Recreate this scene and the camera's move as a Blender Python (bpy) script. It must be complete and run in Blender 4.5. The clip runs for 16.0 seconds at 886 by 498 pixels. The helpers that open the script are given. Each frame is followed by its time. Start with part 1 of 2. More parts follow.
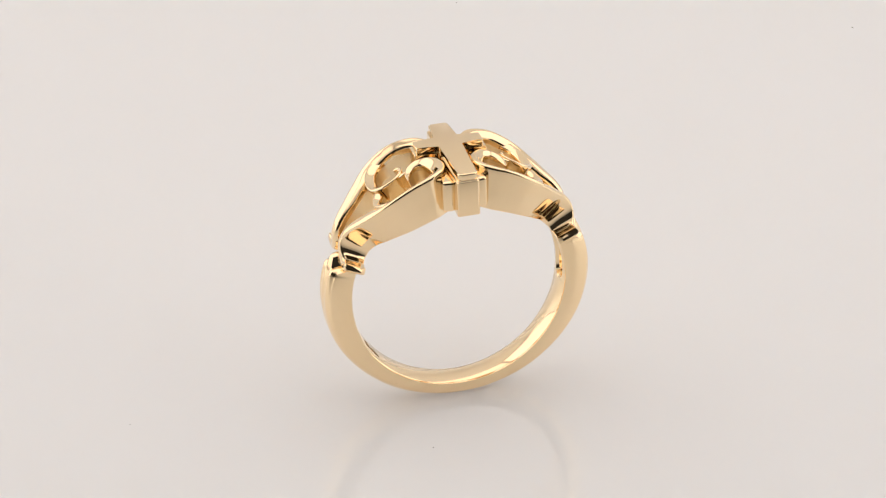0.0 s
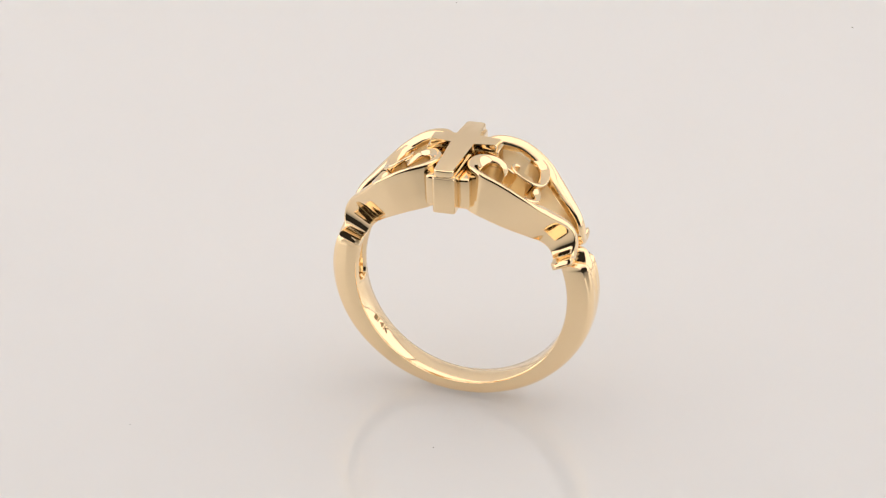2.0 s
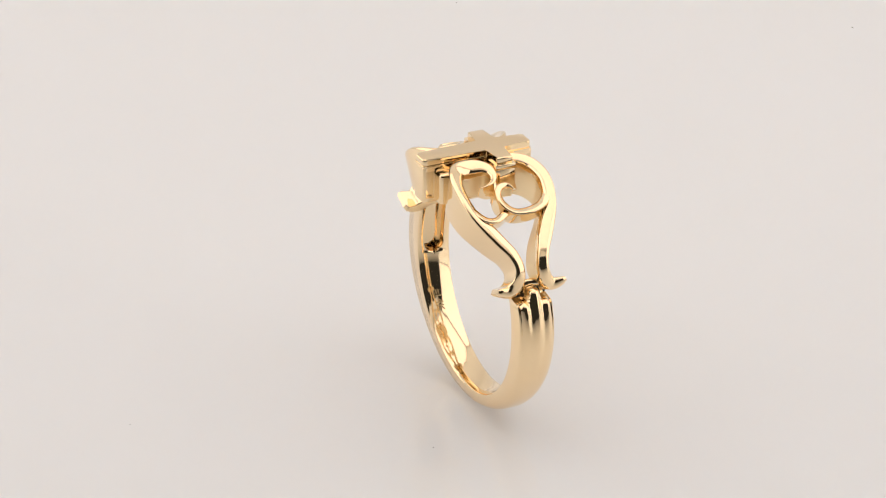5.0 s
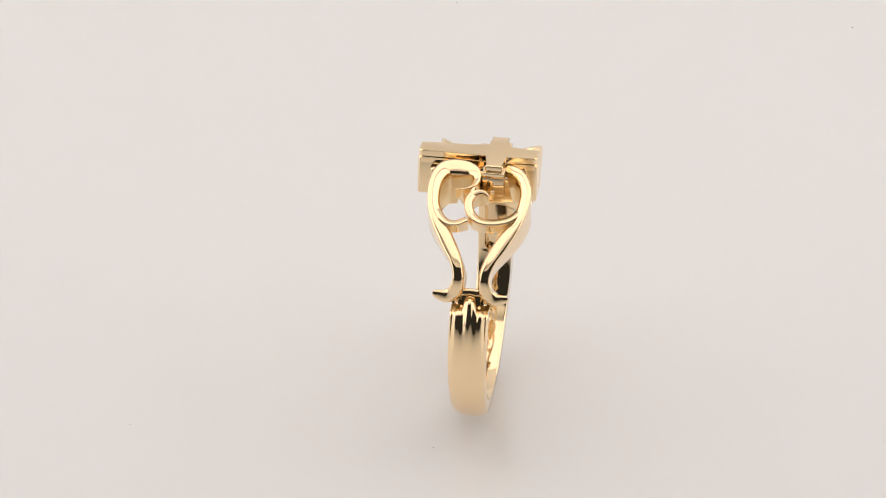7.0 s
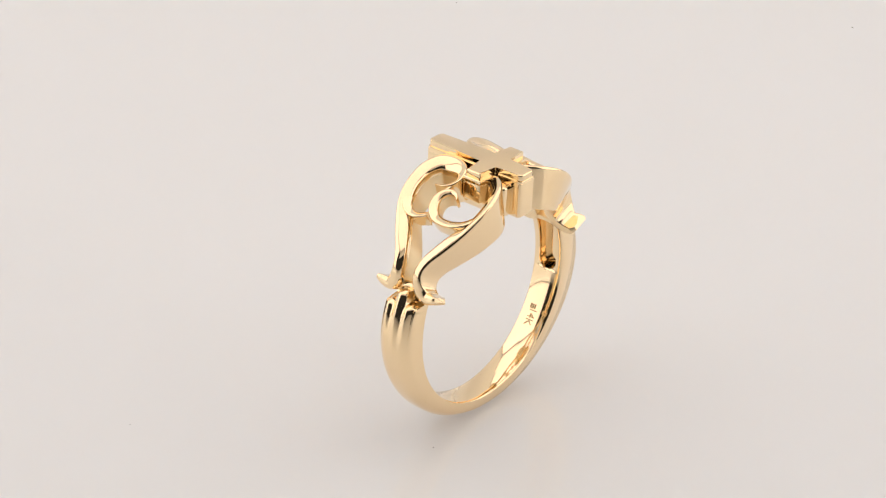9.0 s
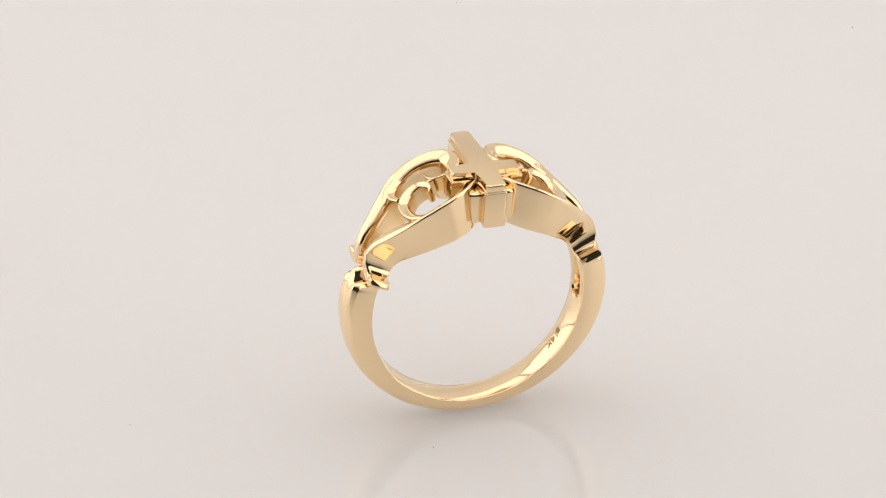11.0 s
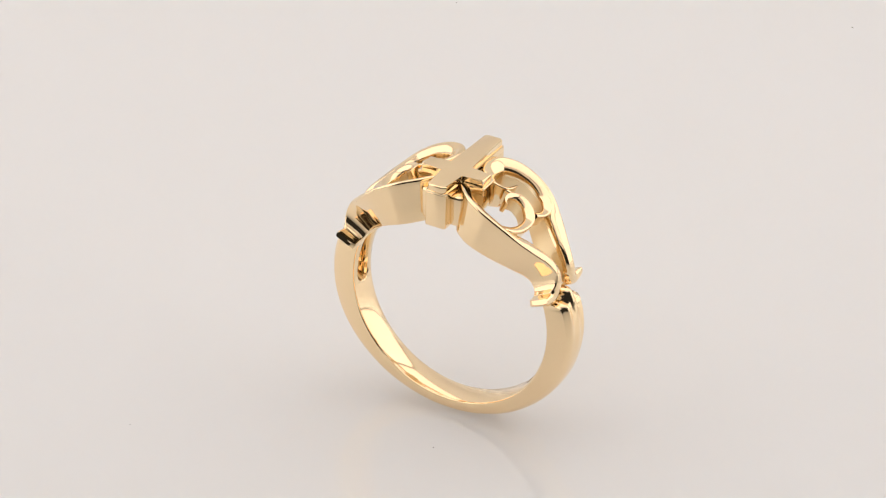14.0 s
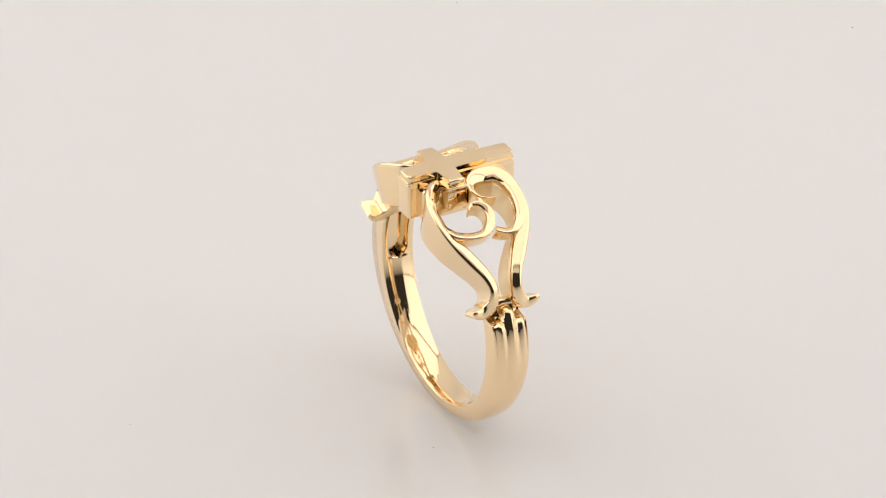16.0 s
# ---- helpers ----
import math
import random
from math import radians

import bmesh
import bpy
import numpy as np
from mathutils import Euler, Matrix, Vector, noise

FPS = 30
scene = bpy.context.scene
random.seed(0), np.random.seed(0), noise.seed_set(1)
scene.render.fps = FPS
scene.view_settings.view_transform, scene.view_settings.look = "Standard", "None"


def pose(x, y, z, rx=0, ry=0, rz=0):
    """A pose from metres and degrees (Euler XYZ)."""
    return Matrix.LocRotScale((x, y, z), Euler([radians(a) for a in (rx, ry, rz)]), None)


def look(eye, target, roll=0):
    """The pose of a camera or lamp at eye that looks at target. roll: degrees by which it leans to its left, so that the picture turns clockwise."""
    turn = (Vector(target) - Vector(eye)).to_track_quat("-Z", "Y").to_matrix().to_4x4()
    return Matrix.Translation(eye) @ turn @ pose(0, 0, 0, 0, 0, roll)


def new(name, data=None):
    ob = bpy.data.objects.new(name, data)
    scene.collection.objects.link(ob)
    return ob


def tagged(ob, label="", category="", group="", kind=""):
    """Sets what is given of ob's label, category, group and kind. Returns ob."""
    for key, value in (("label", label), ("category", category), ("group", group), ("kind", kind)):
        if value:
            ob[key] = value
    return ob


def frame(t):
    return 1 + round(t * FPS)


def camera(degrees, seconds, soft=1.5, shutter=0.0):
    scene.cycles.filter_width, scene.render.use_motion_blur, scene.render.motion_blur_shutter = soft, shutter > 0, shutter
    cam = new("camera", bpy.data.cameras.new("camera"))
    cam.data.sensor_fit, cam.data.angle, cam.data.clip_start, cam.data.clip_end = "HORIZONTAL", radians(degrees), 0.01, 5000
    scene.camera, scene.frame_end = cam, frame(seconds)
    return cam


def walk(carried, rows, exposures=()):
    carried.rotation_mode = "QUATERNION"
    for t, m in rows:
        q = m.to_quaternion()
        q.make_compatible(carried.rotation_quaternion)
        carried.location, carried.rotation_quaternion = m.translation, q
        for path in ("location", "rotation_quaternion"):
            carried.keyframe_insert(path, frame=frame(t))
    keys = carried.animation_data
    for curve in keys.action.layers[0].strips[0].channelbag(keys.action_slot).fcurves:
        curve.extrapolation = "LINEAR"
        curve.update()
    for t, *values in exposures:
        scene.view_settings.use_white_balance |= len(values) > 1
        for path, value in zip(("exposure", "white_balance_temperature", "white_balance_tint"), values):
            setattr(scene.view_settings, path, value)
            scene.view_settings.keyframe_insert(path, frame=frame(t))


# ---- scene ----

MM = 0.001

# camera: still, on a stand in front of the table
cam = camera(16.0, 16.0, soft=1.2)
EYE = Vector((0.0, -0.2160, 0.13383))
PITCH, YAW, ROLL = radians(29.125), radians(-0.432), 0.335
aim = EYE + Vector((math.sin(YAW) * math.cos(PITCH), math.cos(YAW) * math.cos(PITCH), -math.sin(PITCH)))
STILL = look(EYE, aim, ROLL)
walk(cam, [(0.0, STILL), (16.0, STILL)])

# ---------------------------------------------------------------- light
world = bpy.data.worlds.new("studio")
scene.world = world
world.use_nodes = True
bg = world.node_tree.nodes["Background"]
bg.inputs["Color"].default_value = (0.9, 0.85, 0.8, 1)
bg.inputs["Strength"].default_value = 0.03


def softbox(name, eye, target, sx, sy, power, color=(1.0, 0.955, 0.91)):
    lamp = bpy.data.lights.new(name, "AREA")
    lamp.shape, lamp.size, lamp.size_y = "RECTANGLE", sx, sy
    lamp.energy, lamp.color = power, color
    ob = new(name, lamp)
    ob.matrix_world = look(eye, target)
    return ob


softbox("softbox_top", (0.0, 0.04, 0.44), (0, 0.04, 0), 0.60, 0.54, 0.80)
softbox("softbox_left", (-0.31, 0.05, 0.21), (0, 0.05, 0.21), 0.50, 0.41, 0.565)
softbox("softbox_right", (0.31, 0.05, 0.21), (0, 0.05, 0.21), 0.50, 0.41, 0.545)


# ---------------------------------------------------------------- materials
def material(name):
    m = bpy.data.materials.new(name)
    m.use_nodes = True
    return m, m.node_tree.nodes, m.node_tree.links, m.node_tree.nodes["Principled BSDF"]


def gold(name, color, rough, bump):
    m, nodes, links, p = material(name)
    p.inputs["Metallic"].default_value = 1.0
    co = nodes.new("ShaderNodeTexCoord")
    big = nodes.new("ShaderNodeTexNoise")
    big.inputs["Scale"].default_value, big.inputs["Detail"].default_value = 260, 3
    fine = nodes.new("ShaderNodeTexNoise")
    fine.inputs["Scale"].default_value, fine.inputs["Detail"].default_value = 2600, 4
    links.new(co.outputs["Object"], big.inputs["Vector"])
    links.new(co.outputs["Object"], fine.inputs["Vector"])
    mix = nodes.new("ShaderNodeMix")
    mix.data_type = "RGBA"
    mix.inputs[6].default_value = (*color, 1)
    mix.inputs[7].default_value = (color[0] * 0.97, color[1] * 0.95, color[2] * 0.90, 1)
    links.new(big.outputs["Fac"], mix.inputs[0])
    links.new(mix.outputs[2], p.inputs["Base Color"])
    ramp = nodes.new("ShaderNodeMapRange")
    ramp.inputs[3].default_value, ramp.inputs[4].default_value = rough * 0.6, rough * 1.5
    links.new(fine.outputs["Fac"], ramp.inputs[0])
    links.new(ramp.outputs[0], p.inputs["Roughness"])
    b = nodes.new("ShaderNodeBump")
    b.inputs["Strength"].default_value, b.inputs["Distance"].default_value = bump, 0.00004
    links.new(big.outputs["Fac"], b.inputs["Height"])
    links.new(b.outputs["Normal"], p.inputs["Normal"])
    return m


GOLD = gold("polished_yellow_gold", (0.965, 0.762, 0.495), 0.07, 0.12)
GOLD_CAST = gold("cast_yellow_gold", (0.95, 0.765, 0.49), 0.34, 0.8)
STAMP = gold("stamped_gold", (0.50, 0.36, 0.19), 0.35, 0.5)


def acrylic():
    m, nodes, links, p = material("white_acrylic")
    co = nodes.new("ShaderNodeTexCoord")
    cloud = nodes.new("ShaderNodeTexNoise")
    cloud.inputs["Scale"].default_value, cloud.inputs["Detail"].default_value = 14, 2
    links.new(co.outputs["Object"], cloud.inputs["Vector"])
    mix = nodes.new("ShaderNodeMix")
    mix.data_type = "RGBA"
    mix.inputs[6].default_value = (0.775, 0.768, 0.772, 1)
    mix.inputs[7].default_value = (0.765, 0.76, 0.768, 1)
    links.new(cloud.outputs["Fac"], mix.inputs[0])
    links.new(mix.outputs[2], p.inputs["Base Color"])
    smear = nodes.new("ShaderNodeTexNoise")
    smear.inputs["Scale"].default_value, smear.inputs["Detail"].default_value = 55, 5
    links.new(co.outputs["Object"], smear.inputs["Vector"])
    ramp = nodes.new("ShaderNodeMapRange")
    ramp.inputs[3].default_value, ramp.inputs[4].default_value = 0.05, 0.11
    links.new(smear.outputs["Fac"], ramp.inputs[0])
    links.new(ramp.outputs[0], p.inputs["Roughness"])
    p.inputs["Subsurface Weight"].default_value = 0.85
    p.inputs["Subsurface Radius"].default_value = (1.0, 0.95, 0.9)
    p.inputs["Subsurface Scale"].default_value = 0.025
    return m


def fabric():
    m, nodes, links, p = material("white_tent_fabric")
    p.inputs["Roughness"].default_value = 0.9
    co = nodes.new("ShaderNodeTexCoord")
    weave = nodes.new("ShaderNodeTexNoise")
    weave.inputs["Scale"].default_value, weave.inputs["Detail"].default_value = 30, 6
    links.new(co.outputs["Object"], weave.inputs["Vector"])
    mix = nodes.new("ShaderNodeMix")
    mix.data_type = "RGBA"
    mix.inputs[6].default_value = (0.82, 0.80, 0.78, 1)
    mix.inputs[7].default_value = (0.77, 0.75, 0.73, 1)
    links.new(weave.outputs["Fac"], mix.inputs[0])
    links.new(mix.outputs[2], p.inputs["Base Color"])
    return m


ACRYLIC, FABRIC = acrylic(), fabric()
DUST, _, _, _p = material("grey_dust")
_p.inputs["Base Color"].default_value = (0.10, 0.09, 0.08, 1)
_p.inputs["Roughness"].default_value = 0.95


# ---------------------------------------------------------------- mesh tools
def finish(bm, name, mat, smooth_angle=35):
    bmesh.ops.recalc_face_normals(bm, faces=bm.faces)
    me = bpy.data.meshes.new(name)
    bm.to_mesh(me)
    bm.free()
    me.polygons.foreach_set("use_smooth", [True] * len(me.polygons))
    me.set_sharp_from_angle(angle=radians(smooth_angle))
    me.materials.append(mat)
    return me


def part(name, bm, mat, parent, label="", smooth_angle=35):
    ob = new(name, finish(bm, name, mat, smooth_angle))
    ob.parent = parent
    if label:
        ob["label"] = label
    return ob


def prism(bm, outline, z0, z1, bevel=0.0, segments=2):
    """An upright prism over an outline in millimetres, with softened edges."""
    lo = [bm.verts.new((x * MM, y * MM, z0 * MM)) for x, y in outline]
    hi = [bm.verts.new((x * MM, y * MM, z1 * MM)) for x, y in outline]
    n = len(outline)
    faces = [bm.faces.new(lo[::-1]), bm.faces.new(hi)]
    faces += [bm.faces.new((lo[i], lo[(i + 1) % n], hi[(i + 1) % n], hi[i])) for i in range(n)]
    if bevel:
        edges = {e for f in faces for e in f.edges}
        bmesh.ops.bevel(bm, geom=list(edges), offset=bevel * MM, segments=segments, profile=0.5, affect="EDGES")


def smooth_path(points, n):
    """Catmull-Rom through rows of equal length, n samples a span."""
    p = np.array(points, float)
    p = np.vstack([2 * p[0] - p[1], p, 2 * p[-1] - p[-2]])
    out = []
    for i in range(1, len(p) - 2):
        for k in range(n):
            t = k / n
            out.append(0.5 * (2 * p[i] + (p[i + 1] - p[i - 1]) * t + (2 * p[i - 1] - 5 * p[i] + 4 * p[i + 1] - p[i + 2]) * t ** 2
                              + (3 * p[i] - p[i - 1] - 3 * p[i + 1] + p[i + 2]) * t ** 3))
    out.append(p[-2])
    return np.array(out)


# ---------------------------------------------------------------- the light tent
def slab(bm, x0, x1, y0, y1, z0, z1):
    v = [bm.verts.new((x, y, z)) for x in (x0, x1) for y in (y0, y1) for z in (z0, z1)]
    for f in ((0, 1, 3, 2), (4, 6, 7, 5), (0, 4, 5, 1), (2, 3, 7, 6), (0, 2, 6, 4), (1, 5, 7, 3)):
        bm.faces.new([v[k] for k in f])


def sheet(name, boxes, mat, label, category):
    bm = bmesh.new()
    for box in boxes:
        slab(bm, *box)
    return tagged(new(name, finish(bm, name, mat)), label, category, kind="structure")


def table_sheet():
    """One bent acrylic sheet: the table top that rises at the back into a wall."""
    bm = bmesh.new()
    prof = [(-0.30, 0.0), (0.20, 0.0)]
    prof += [(0.20 + 0.12 * math.sin(a), 0.12 - 0.12 * math.cos(a)) for a in np.linspace(0.08, math.pi / 2, 18)]
    prof += [(0.32, 0.46)]
    rows = [[bm.verts.new((x, y, z)) for y, z in prof] for x in (-0.33, 0.33)]
    for i in range(len(prof) - 1):
        bm.faces.new((rows[0][i], rows[1][i], rows[1][i + 1], rows[0][i + 1]))
    geom = bmesh.ops.extrude_face_region(bm, geom=list(bm.faces))["geom"]
    for v in geom:
        if isinstance(v, bmesh.types.BMVert):
            out = v.co.y > 0.26
            v.co += Vector((0, 0.03 if out else 0, -0.03))
    return tagged(new("floor", finish(bm, "floor", ACRYLIC)), "glossy white acrylic sheet, warm white and seamless", "table top", kind="structure")


table_sheet()
sheet("wall_left", [(-0.334, -0.33, -0.22, 0.33, 0, 0.46)], FABRIC, "white fabric side of a light tent", "wall")
sheet("wall_right", [(0.33, 0.334, -0.22, 0.33, 0, 0.46)], FABRIC, "white fabric side of a light tent", "wall")
# the front is open for the lens below a short flap
sheet("wall_front", [(-0.33, 0.33, -0.304, -0.30, 0.30, 0.46)], FABRIC, "white fabric front flap of a light tent", "wall")
sheet("ceiling", [(-0.334, 0.334, -0.304, 0.33, 0.46, 0.464)], FABRIC, "white fabric roof of a light tent", "ceiling")


# ---------------------------------------------------------------- the ring
ZC, BORE = 9.89, 8.64                      # centre of the finger hole and its radius
RM = 10.95                                 # radius on which the scrollwork is laid out
ring = tagged(new("ring"), "polished yellow gold ring with raised cross and heart scrolls", "ring")


def polar(a, y, r):
    return Vector((r * math.sin(a) * MM, y * MM, (ZC + r * math.cos(a)) * MM))


def step_up(x, a, b):
    t = max(0.0, min(1.0, (x - a) / (b - a)))
    return t * t * (3 - 2 * t)


def eased(x, xs, ys, reach):
    """A softened line through a few given heights."""
    return float(np.mean(np.interp(x + reach * np.linspace(-1, 1, 9), xs, ys)))


def top_radius(a):
    return eased(abs(math.degrees(a)), [0, 8, 14, 22, 30, 38, 46, 52, 57, 60, 63, 66, 70], [11.95, 11.88, 11.78, 11.62, 11.4, 11.18, 11.12, 11.2, 11.14, 11.0, 10.76, 10.42, 9.9], 2.5)


def bore_radius(a):
    return eased(abs(math.degrees(a)), [0, 20, 45, 58, 68], [8.3, 8.25, 8.3, 8.5, 8.66], 4.0)


def shank_radius(deg):
    return eased(deg, [60, 66, 72, 80, 90, 110, 135, 160, 180], [10.58, 10.68, 10.82, 10.89, 10.88, 10.68, 10.26, 9.97, 9.90], 5.0)


def shank_half(deg):
    return float(np.interp(deg, [60, 90, 135, 180], [1.46, 1.44, 1.32, 1.24]))


def make_shank():
    bm = bmesh.new()
    first, cols, ny = 64.5, 170, 49
    grid = []
    for i in range(cols + 1):
        deg = first + (360 - 2 * first) * i / cols
        side = deg if deg <= 180 else 360 - deg
        w, base = shank_half(side), shank_radius(side)
        fade = max(0.0, min(1.0, (100 - side) / 27)) ** 1.4
        loop = []
        for j in range(ny):
            q = -1 + 2 * j / (ny - 1)
            q = math.copysign(1 - (1 - abs(q)) ** 1.5, q)
            y = q * w
            dome = 0.42 * abs(q) ** 3.2
            flute = 0.5 + 0.5 * math.cos(2 * math.pi * y / (2 * w / 3))
            tip = 65.5 + 5.5 * step_up(abs(y) / (w / 3), 0.7, 1.25)
            end = max(0.0, 1 - max(0.0, side - tip + 0.6) / 3.2) ** 2
            r = base - dome - 0.24 * (1 - flute) * fade * (1 if abs(q) < 0.93 else 0.4) - 1.2 * min(end, 1.0)
            loop.append((y, max(r, BORE + 0.55)))
        # inside, a hollow runs from the shoulder down to the sides of the band
        hollow = max(0.0, min(1.0, (97.5 - side) / 3.0))
        hollow = hollow * hollow * (3 - 2 * hollow)
        half = 0.80 * max(0.05, math.sqrt(max(0.0, 1 - max(0.0, (side - 92) / 5.5) ** 2)))
        deep = min(BORE + 0.85, loop[ny // 2][1] - 0.35)
        floor_r = BORE + (deep - BORE) * hollow
        inner = [(0.97 * w, BORE + 0.12), (0.86 * w, BORE + 0.02), (half + 0.06, BORE), (half, BORE + (floor_r - BORE) * 0.15), (half * 0.9, floor_r), (0.3 * half, floor_r)]
        loop += inner + [(-y, r) for y, r in inner[::-1]]
        grid.append([bm.verts.new(polar(radians(deg), y, r)) for y, r in loop])
    n = len(grid[0])
    for a, b in zip(grid, grid[1:]):
        for j in range(n):
            bm.faces.new((a[j], a[(j + 1) % n], b[(j + 1) % n], b[j]))
    bm.faces.new(grid[0])
    bm.faces.new(grid[-1][::-1])
    return part("shank", bm, GOLD, ring, "smooth tapered gold band with fluted shoulders", 50)


# across a strip, from its outer to its inner edge: share of the half width, depth below the crest
RIM = [(-1.0, 0.62), (-0.985, 0.42), (-0.94, 0.25), (-0.86, 0.12), (-0.74, 0.03), (-0.60, 0.0), (-0.44, 0.02), (-0.26, 0.09), (-0.06, 0.20), (0.16, 0.34), (0.38, 0.50), (0.58, 0.66), (0.75, 0.83), (0.88, 1.02), (0.96, 1.24), (1.0, 1.5)]
LEG = [(-1.0, 0.62), (-0.985, 0.44), (-0.94, 0.30), (-0.86, 0.19), (-0.74, 0.10), (-0.60, 0.04), (-0.44, 0.0), (-0.26, 0.01), (-0.06, 0.05), (0.16, 0.10), (0.38, 0.16), (0.56, 0.24), (0.72, 0.38), (0.86, 0.58), (0.95, 0.84), (1.0, 1.15)]
ROUND = [(-1.0, 1.1), (-0.98, 0.85), (-0.92, 0.62), (-0.82, 0.42), (-0.68, 0.24), (-0.52, 0.12), (-0.34, 0.04), (-0.12, 0.0), (0.12, 0.0), (0.34, 0.04), (0.52, 0.12), (0.68, 0.24), (0.82, 0.42), (0.92, 0.62), (0.98, 0.85), (1.0, 1.1)]


def even(rows, step):
    """The same path with rows at even distances, softened."""
    flat = np.stack([RM * np.radians(rows[:, 0]), rows[:, 1]], 1)
    way = np.concatenate([[0], np.cumsum(np.linalg.norm(np.diff(flat, axis=0), axis=1))])
    at = np.linspace(0, way[-1], max(8, int(way[-1] / step)))
    out = np.stack([np.interp(at, way, rows[:, k]) for k in range(rows.shape[1])], 1)
    for _ in range(10):
        out[1:-1] = 0.25 * out[:-2] + 0.5 * out[1:-1] + 0.25 * out[2:]
    return out


def scroll(name, path, sign, parent, label, outer=1, profile=RIM, rise=0.85, lower=None):
    """A strip that follows a path of (degrees from the top, y, half width, drop of the crest, depth) over the shoulder."""
    bm = bmesh.new()
    rows = even(smooth_path(path, 24), 0.05)
    flat = np.stack([RM * np.radians(rows[:, 0]), rows[:, 1]], 1)
    tan = np.gradient(flat, axis=0)
    tan /= np.linalg.norm(tan, axis=1)[:, None] + 1e-9
    loops = []
    for (s, y), (ts, ty), row in zip(flat, tan, rows):
        w, drop, depth = max(row[2], 0.025), row[3], row[4]
        a0 = s / RM + 0.004
        crest = top_radius(a0) - drop
        foot = max(bore_radius(a0), crest - depth)
        k = min(rise * w, 0.56)
        legs = step_up(row[0], 32, 41) if lower else 0.0
        top = [(q1 * (1 - legs) + q2 * legs, crest - k * (h1 * (1 - legs) + h2 * legs)) for (q1, h1), (q2, h2) in zip(profile, lower or profile)]
        lo, li = top[0][1], top[-1][1]
        shape = [(-0.90, foot), (-0.97, foot + 0.03), (-1.0, foot + 0.10), (-1.0, foot * 0.6 + lo * 0.4), (-1.0, foot * 0.12 + lo * 0.88)] + top
        shape += [(1.0, foot * 0.12 + li * 0.88), (1.0, foot * 0.6 + li * 0.4), (1.0, foot + 0.10), (0.97, foot + 0.03), (0.90, foot)]
        loops.append([bm.verts.new(polar(sign * (a0 - outer * q * w * ty / RM), y + outer * q * w * ts, max(r, foot))) for q, r in shape])
    m = len(loops[0])
    walls = len(profile) + 5               # from here on the faces line the opening and stay as cast
    for a, b in zip(loops, loops[1:]):
        for j in range(m):
            bm.faces.new((a[j], a[(j + 1) % m], b[(j + 1) % m], b[j])).material_index = 1 if j >= walls else 0
    bm.faces.new(loops[0])
    bm.faces.new(loops[-1][::-1])
    ob = part(name, bm, GOLD, parent, label, 40)
    ob.data.materials.append(GOLD_CAST)
    return ob


DEEP = 9.0


def leg_rows(side, waist):
    """From the tip of the horn past the waist towards the lobe."""
    rows = [(65.0, 2.86, 0.20, 0.14, 1.4), (65.5, 2.62, 0.34, 0.03, 1.9), (66.1, 2.26, 0.46, 0.0, 2.3), (66.2, 1.76, 0.58, 0.0, 2.4), (64.3, 1.28, 0.58, 0.0, 2.7), (61.0, 1.03, 0.48, 0.0, DEEP),
            (56.5, 0.99, 0.44, 0.0, DEEP), (51, 1.30, 0.49, 0.0, DEEP)] + waist
    return [(d, side * y, w, drop, depth) for d, y, w, drop, depth in rows]


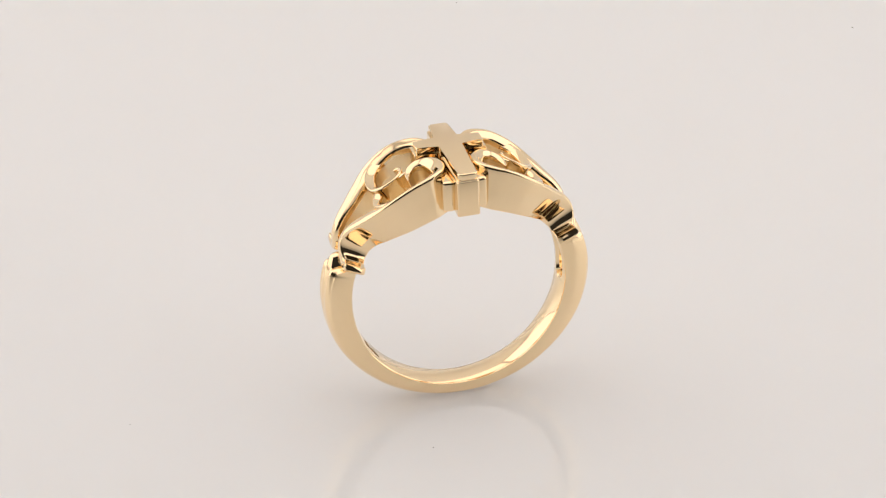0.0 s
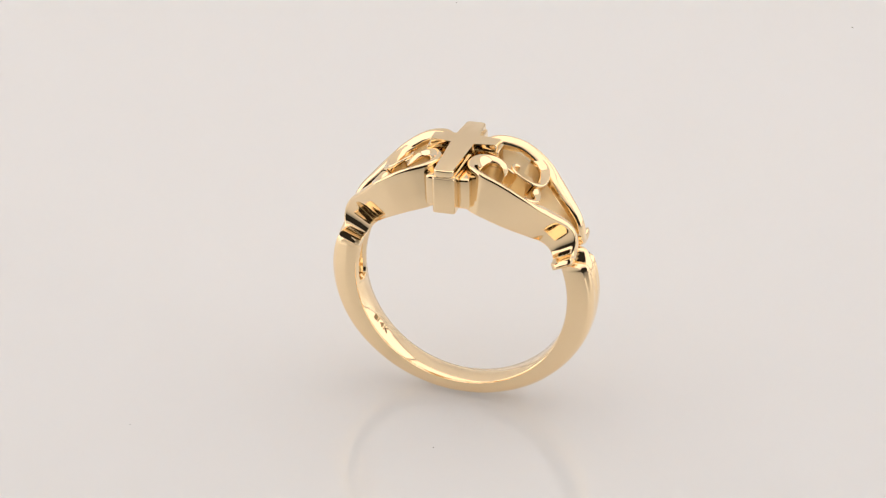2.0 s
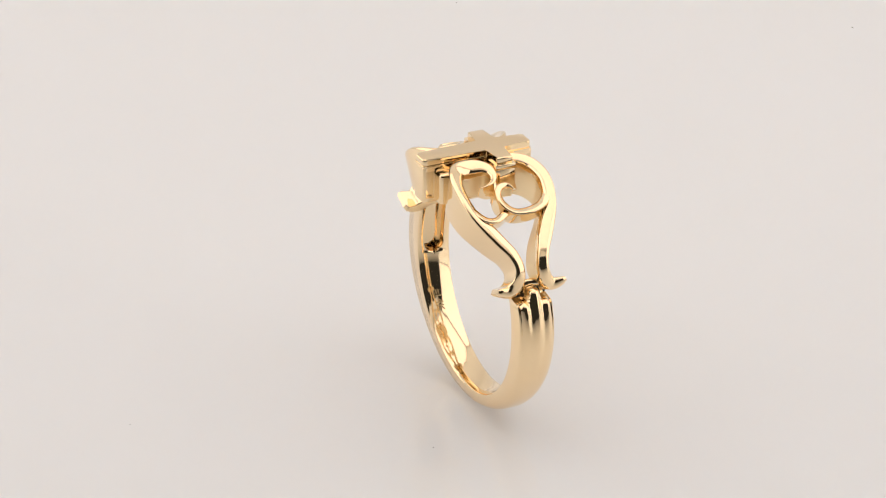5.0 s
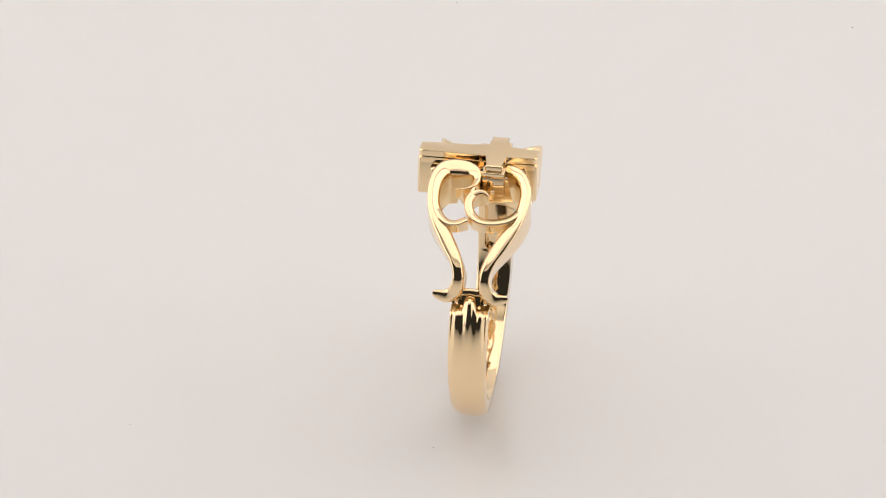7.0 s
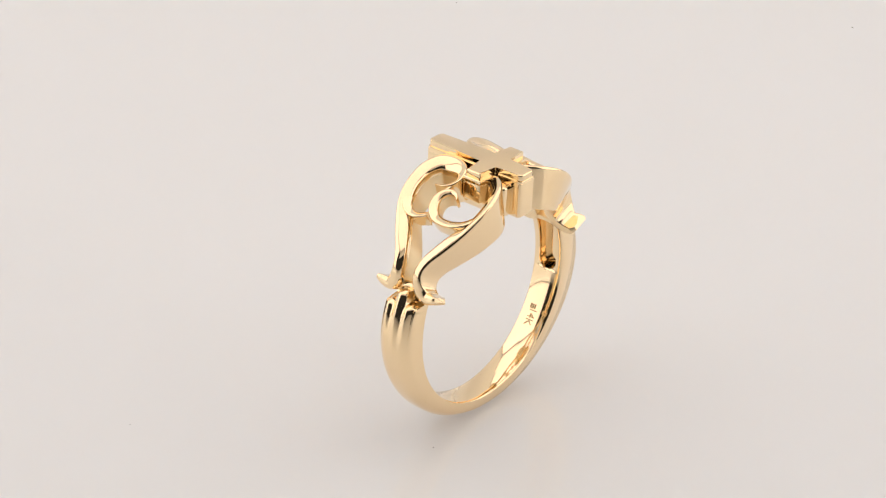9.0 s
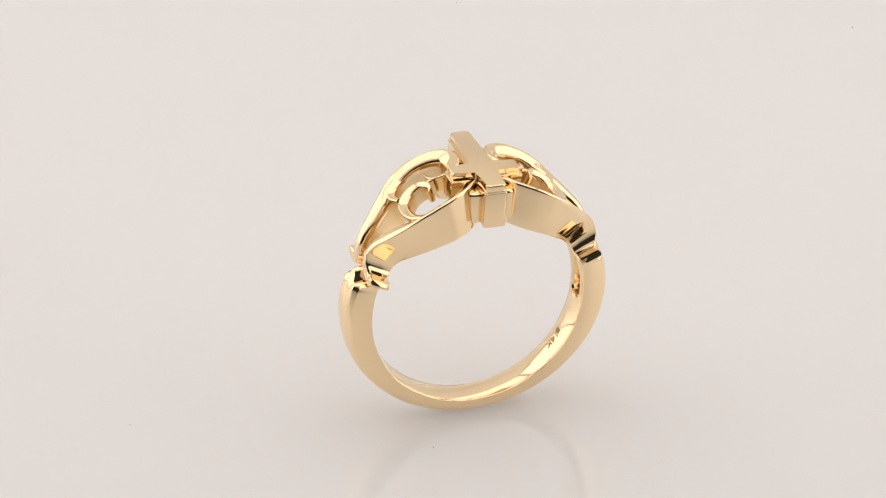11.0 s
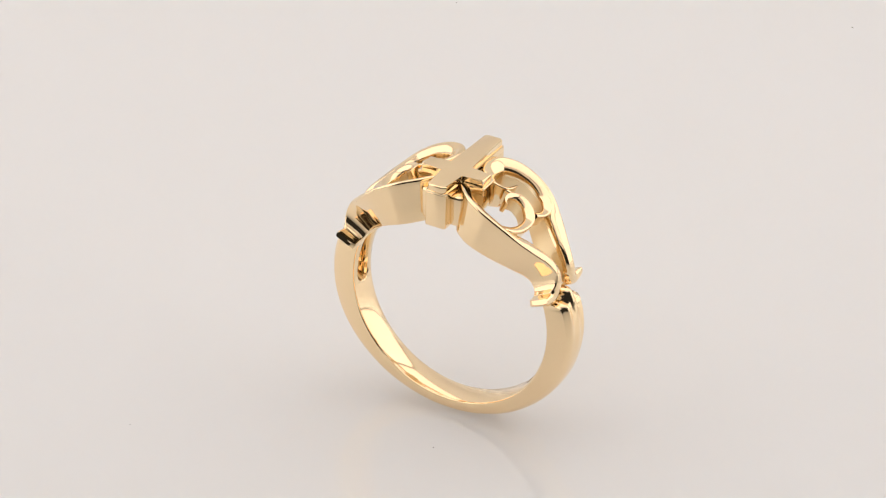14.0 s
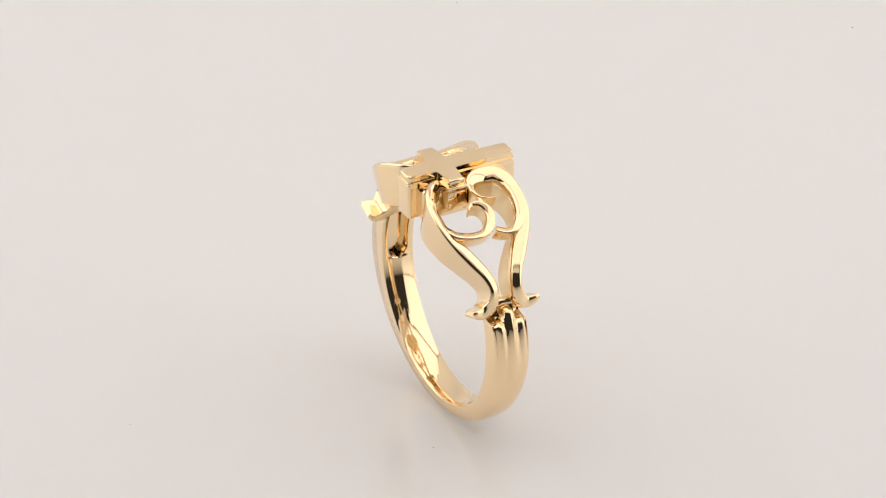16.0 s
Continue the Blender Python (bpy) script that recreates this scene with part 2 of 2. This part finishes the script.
def make_shoulder(sign):
    # leg and lobe under the long end of the cross, curling inward at the top
    long = leg_rows(-1, [(45.5, 1.88, 0.58, 0.0, DEEP), (40, 2.46, 0.60, 0.0, DEEP), (35, 2.98, 0.57, 0.0, DEEP), (30.3, 3.36, 0.52, 0.0, DEEP), (25.7, 3.56, 0.48, 0.0, DEEP), (20.5, 3.61, 0.48, 0.0, DEEP), (14.6, 3.48, 0.53, 0.0, DEEP),
                         (9.6, 2.98, 0.58, 0.02, DEEP), (8.2, 2.1, 0.62, 0.04, 3.4), (8.9, 1.25, 0.54, 0.06, 3.0), (11.3, 0.62, 0.38, 0.10, 2.6), (14.9, 0.42, 0.28, 0.16, 2.2), (18.2, 0.70, 0.23, 0.22, 1.9), (19.8, 1.35, 0.16, 0.30, 1.5), (20.3, 1.95, 0.04, 0.40, 1.0)])
    scroll("scroll", long, sign, ring, "curved gold leg and heart lobe curling inward at the top", -1, RIM, 0.85, LEG)
    # leg and lobe under the short end, running in below the arm
    short = leg_rows(1, [(45.5, 1.80, 0.58, 0.0, DEEP), (40, 2.34, 0.59, 0.0, DEEP), (35, 2.82, 0.55, 0.0, DEEP), (30.3, 3.16, 0.49, 0.0, DEEP), (25.0, 3.38, 0.46, 0.0, DEEP), (18.5, 3.36, 0.43, 0.0, DEEP), (11.3, 2.78, 0.42, 0.04, DEEP), (7.0, 1.8, 0.38, 0.18, 2.6), (3.5, 0.9, 0.30, 0.55, 2.0)])
    scroll("scroll", short, sign, ring, "curved gold leg and plain heart lobe", 1, RIM, 0.85, LEG)
    # the lower rims, one closing its lobe, the other ending in a spiral
    scroll("rim", [(27.0, -3.34, 0.30, 0.40, 1.8), (30.5, -3.14, 0.34, 0.16, 1.7), (33.6, -2.80, 0.35, 0.05, 1.5), (35.6, -2.25, 0.33, 0.06, 1.3), (35.6, -1.55, 0.31, 0.10, 1.3), (33.6, -0.85, 0.32, 0.14, 1.4)],
           sign, ring, "gold rim closing the lobe of the heart", 1, RIM, 0.85)
    scroll("spiral", [(25.5, 3.22, 0.30, 0.40, 1.8), (29.2, 2.96, 0.36, 0.16, 1.7), (32.6, 2.30, 0.39, 0.05, 1.5), (34.3, 1.1, 0.39, 0.04, 1.4), (33.5, -0.02, 0.39, 0.05, 1.5), (29.6, -0.70, 0.35, 0.06, 1.6), (25.0, -0.80, 0.29, 0.10, 1.6),
                      (22.0, -0.42, 0.23, 0.16, 1.5), (21.2, 0.10, 0.17, 0.22, 1.4), (22.1, 0.50, 0.10, 0.30, 1.2), (23.4, 0.62, 0.04, 0.40, 0.9)], sign, ring, "gold spiral curling upward inside the heart", -1)
    scroll("link", [(17.6, -0.60, 0.18, 0.30, 1.6), (20.4, -0.68, 0.17, 0.32, 1.4), (23.0, -0.80, 0.20, 0.26, 1.6)], sign, ring, "small gold link between the two curls", 1, ROUND)
    scroll("web", [(64.2, -0.9, 0.34, 0.75, 1.5), (63.6, 0.0, 0.30, 0.82, 1.4), (64.2, 0.9, 0.34, 0.75, 1.5)], sign, ring, "cast gold web between the legs", 1, ROUND, 0.5)


def cross_outline(stem, y0, y1, bar, b0, b1):
    c = 0.24                               # the ends of the stem have cut corners
    return [(-stem + c, y0), (stem - c, y0), (stem, y0 + c), (stem, b0), (bar, b0), (bar, b1), (stem, b1), (stem, y1 - c), (stem - c, y1), (-stem + c, y1), (-stem, y1 - c),
            (-stem, b1), (-bar, b1), (-bar, b0), (-stem, b0), (-stem, y0 + c)]


def make_cross():
    bm = bmesh.new()
    prism(bm, [(-0.76, -5.32), (0.76, -5.32), (0.90, -5.18), (0.90, 3.82), (0.76, 3.96), (-0.76, 3.96), (-0.90, 3.82), (-0.90, -5.18)], 18.36, 21.3, 0.07, 3)
    body = part("cross", bm, GOLD, ring, "raised polished gold cross with stepped edges")
    bm = bmesh.new()
    prism(bm, cross_outline(0.94, -5.31, 3.95, 2.88, -0.12, 1.62), 20.98, 21.44, 0.06, 3)
    part("step", bm, GOLD, body, "lower stepped rim of the cross")
    bm = bmesh.new()
    prism(bm, cross_outline(0.82, -5.29, 3.93, 2.70, 0.06, 1.42), 21.38, 21.97, 0.12, 3)
    part("face", bm, GOLD, body, "flat mirror-polished face of the cross")
    bm = bmesh.new()
    prism(bm, cross_outline(0.86, -4.9, 3.6, 2.83, -0.08, 1.58), 19.50, 21.06, 0.05, 2)
    part("plinth", bm, GOLD, body, "smooth gold plinth under the cross")
    for s in (-1, 1):
        bm = bmesh.new()
        prism(bm, [(s * 0.8, -4.35), (s * 1.8, -4.25), (s * 1.8, 3.05), (s * 0.8, 3.15)], 18.35, 20.95, 0.26, 4)
        part("collar", bm, GOLD, body, "smooth gold ledge along the cross")


def make_hallmark(shank):
    a = radians(-125.5)
    n = Vector((-math.sin(a), 0, -math.cos(a)))
    x = Vector((-math.cos(a), 0, math.sin(a)))
    turn = Matrix((x, Vector((0, 1, 0)), n)).transposed().to_4x4()
    cu = bpy.data.curves.new("hallmark", "FONT")
    cu.body, cu.size, cu.extrude, cu.align_x, cu.align_y = "14K", 0.92 * MM, 0.03 * MM, "CENTER", "CENTER"
    tmp = bpy.data.objects.new("tmp", cu)
    me = bpy.data.meshes.new_from_object(tmp)
    bpy.data.objects.remove(tmp)
    me.materials.append(STAMP)
    ob = new("hallmark", me)
    ob.parent = shank
    ob["label"] = "small stamped 14K mark inside the band"
    ob.matrix_basis = Matrix.Translation(polar(a, -0.20, BORE - 0.03)) @ turn
    bm = bmesh.new()
    for i in range(3):
        prism(bm, [(-0.2, -0.28 + 0.2 * i), (0.2, -0.28 + 0.2 * i), (0.2, -0.18 + 0.2 * i), (-0.2, -0.18 + 0.2 * i)], -0.02, 0.03)
    mark = part("maker_mark", bm, STAMP, shank, "tiny stamped maker's mark")
    a2 = radians(-119.8)
    n2, x2 = Vector((-math.sin(a2), 0, -math.cos(a2))), Vector((-math.cos(a2), 0, math.sin(a2)))
    mark.matrix_basis = Matrix.Translation(polar(a2, -0.28, BORE - 0.02)) @ Matrix((x2, Vector((0, 1, 0)), n2)).transposed().to_4x4()


band = make_shank()
for s in (1, -1):
    make_shoulder(s)
make_cross()
make_hallmark(band)


# ---------------------------------------------------------------- dust on the sheet
def dust(x, y, size):
    bm = bmesh.new()
    bmesh.ops.create_icosphere(bm, subdivisions=1, radius=size)
    for v in bm.verts:
        v.co = Vector((v.co.x * random.uniform(0.7, 1.3), v.co.y * random.uniform(0.7, 1.3), max(v.co.z * 0.5, -0.3 * size) + 0.3 * size))
    ob = new("dust_speck", finish(bm, "dust_speck", DUST))
    ob.location = (x, y, 0)
    return tagged(ob, "dark grey speck of dust on the white sheet", "dust", "specks on the sheet")


for x, y, size in ((0.03865, 0.07044, 9e-05), (-0.00222, -0.00780, 6e-05), (-0.00097, 0.07554, 7e-05), (-0.02630, -0.00488, 4e-05)):
    dust(x, y, size)


# ---------------------------------------------------------------- turning of the ring
SPEED, YAW0, TILT, LEAN = 16.071, 15.6, 1.929, -1.096      # degrees a second, degrees
OFFSET = Vector((-0.311, 1.285, 0.0)) * MM


def motions():
    stand = Matrix.Translation(OFFSET) @ pose(0, 0, 0, 0, 0, YAW0) @ pose(0, 0, 0, LEAN, 0, 0) @ pose(0, 0, 0, 0, -TILT, 0)
    rows = [(i * 0.5, pose(0, 0, 0, 0, 0, -SPEED * i * 0.5) @ stand) for i in range(33)]
    walk(ring, rows)


motions()
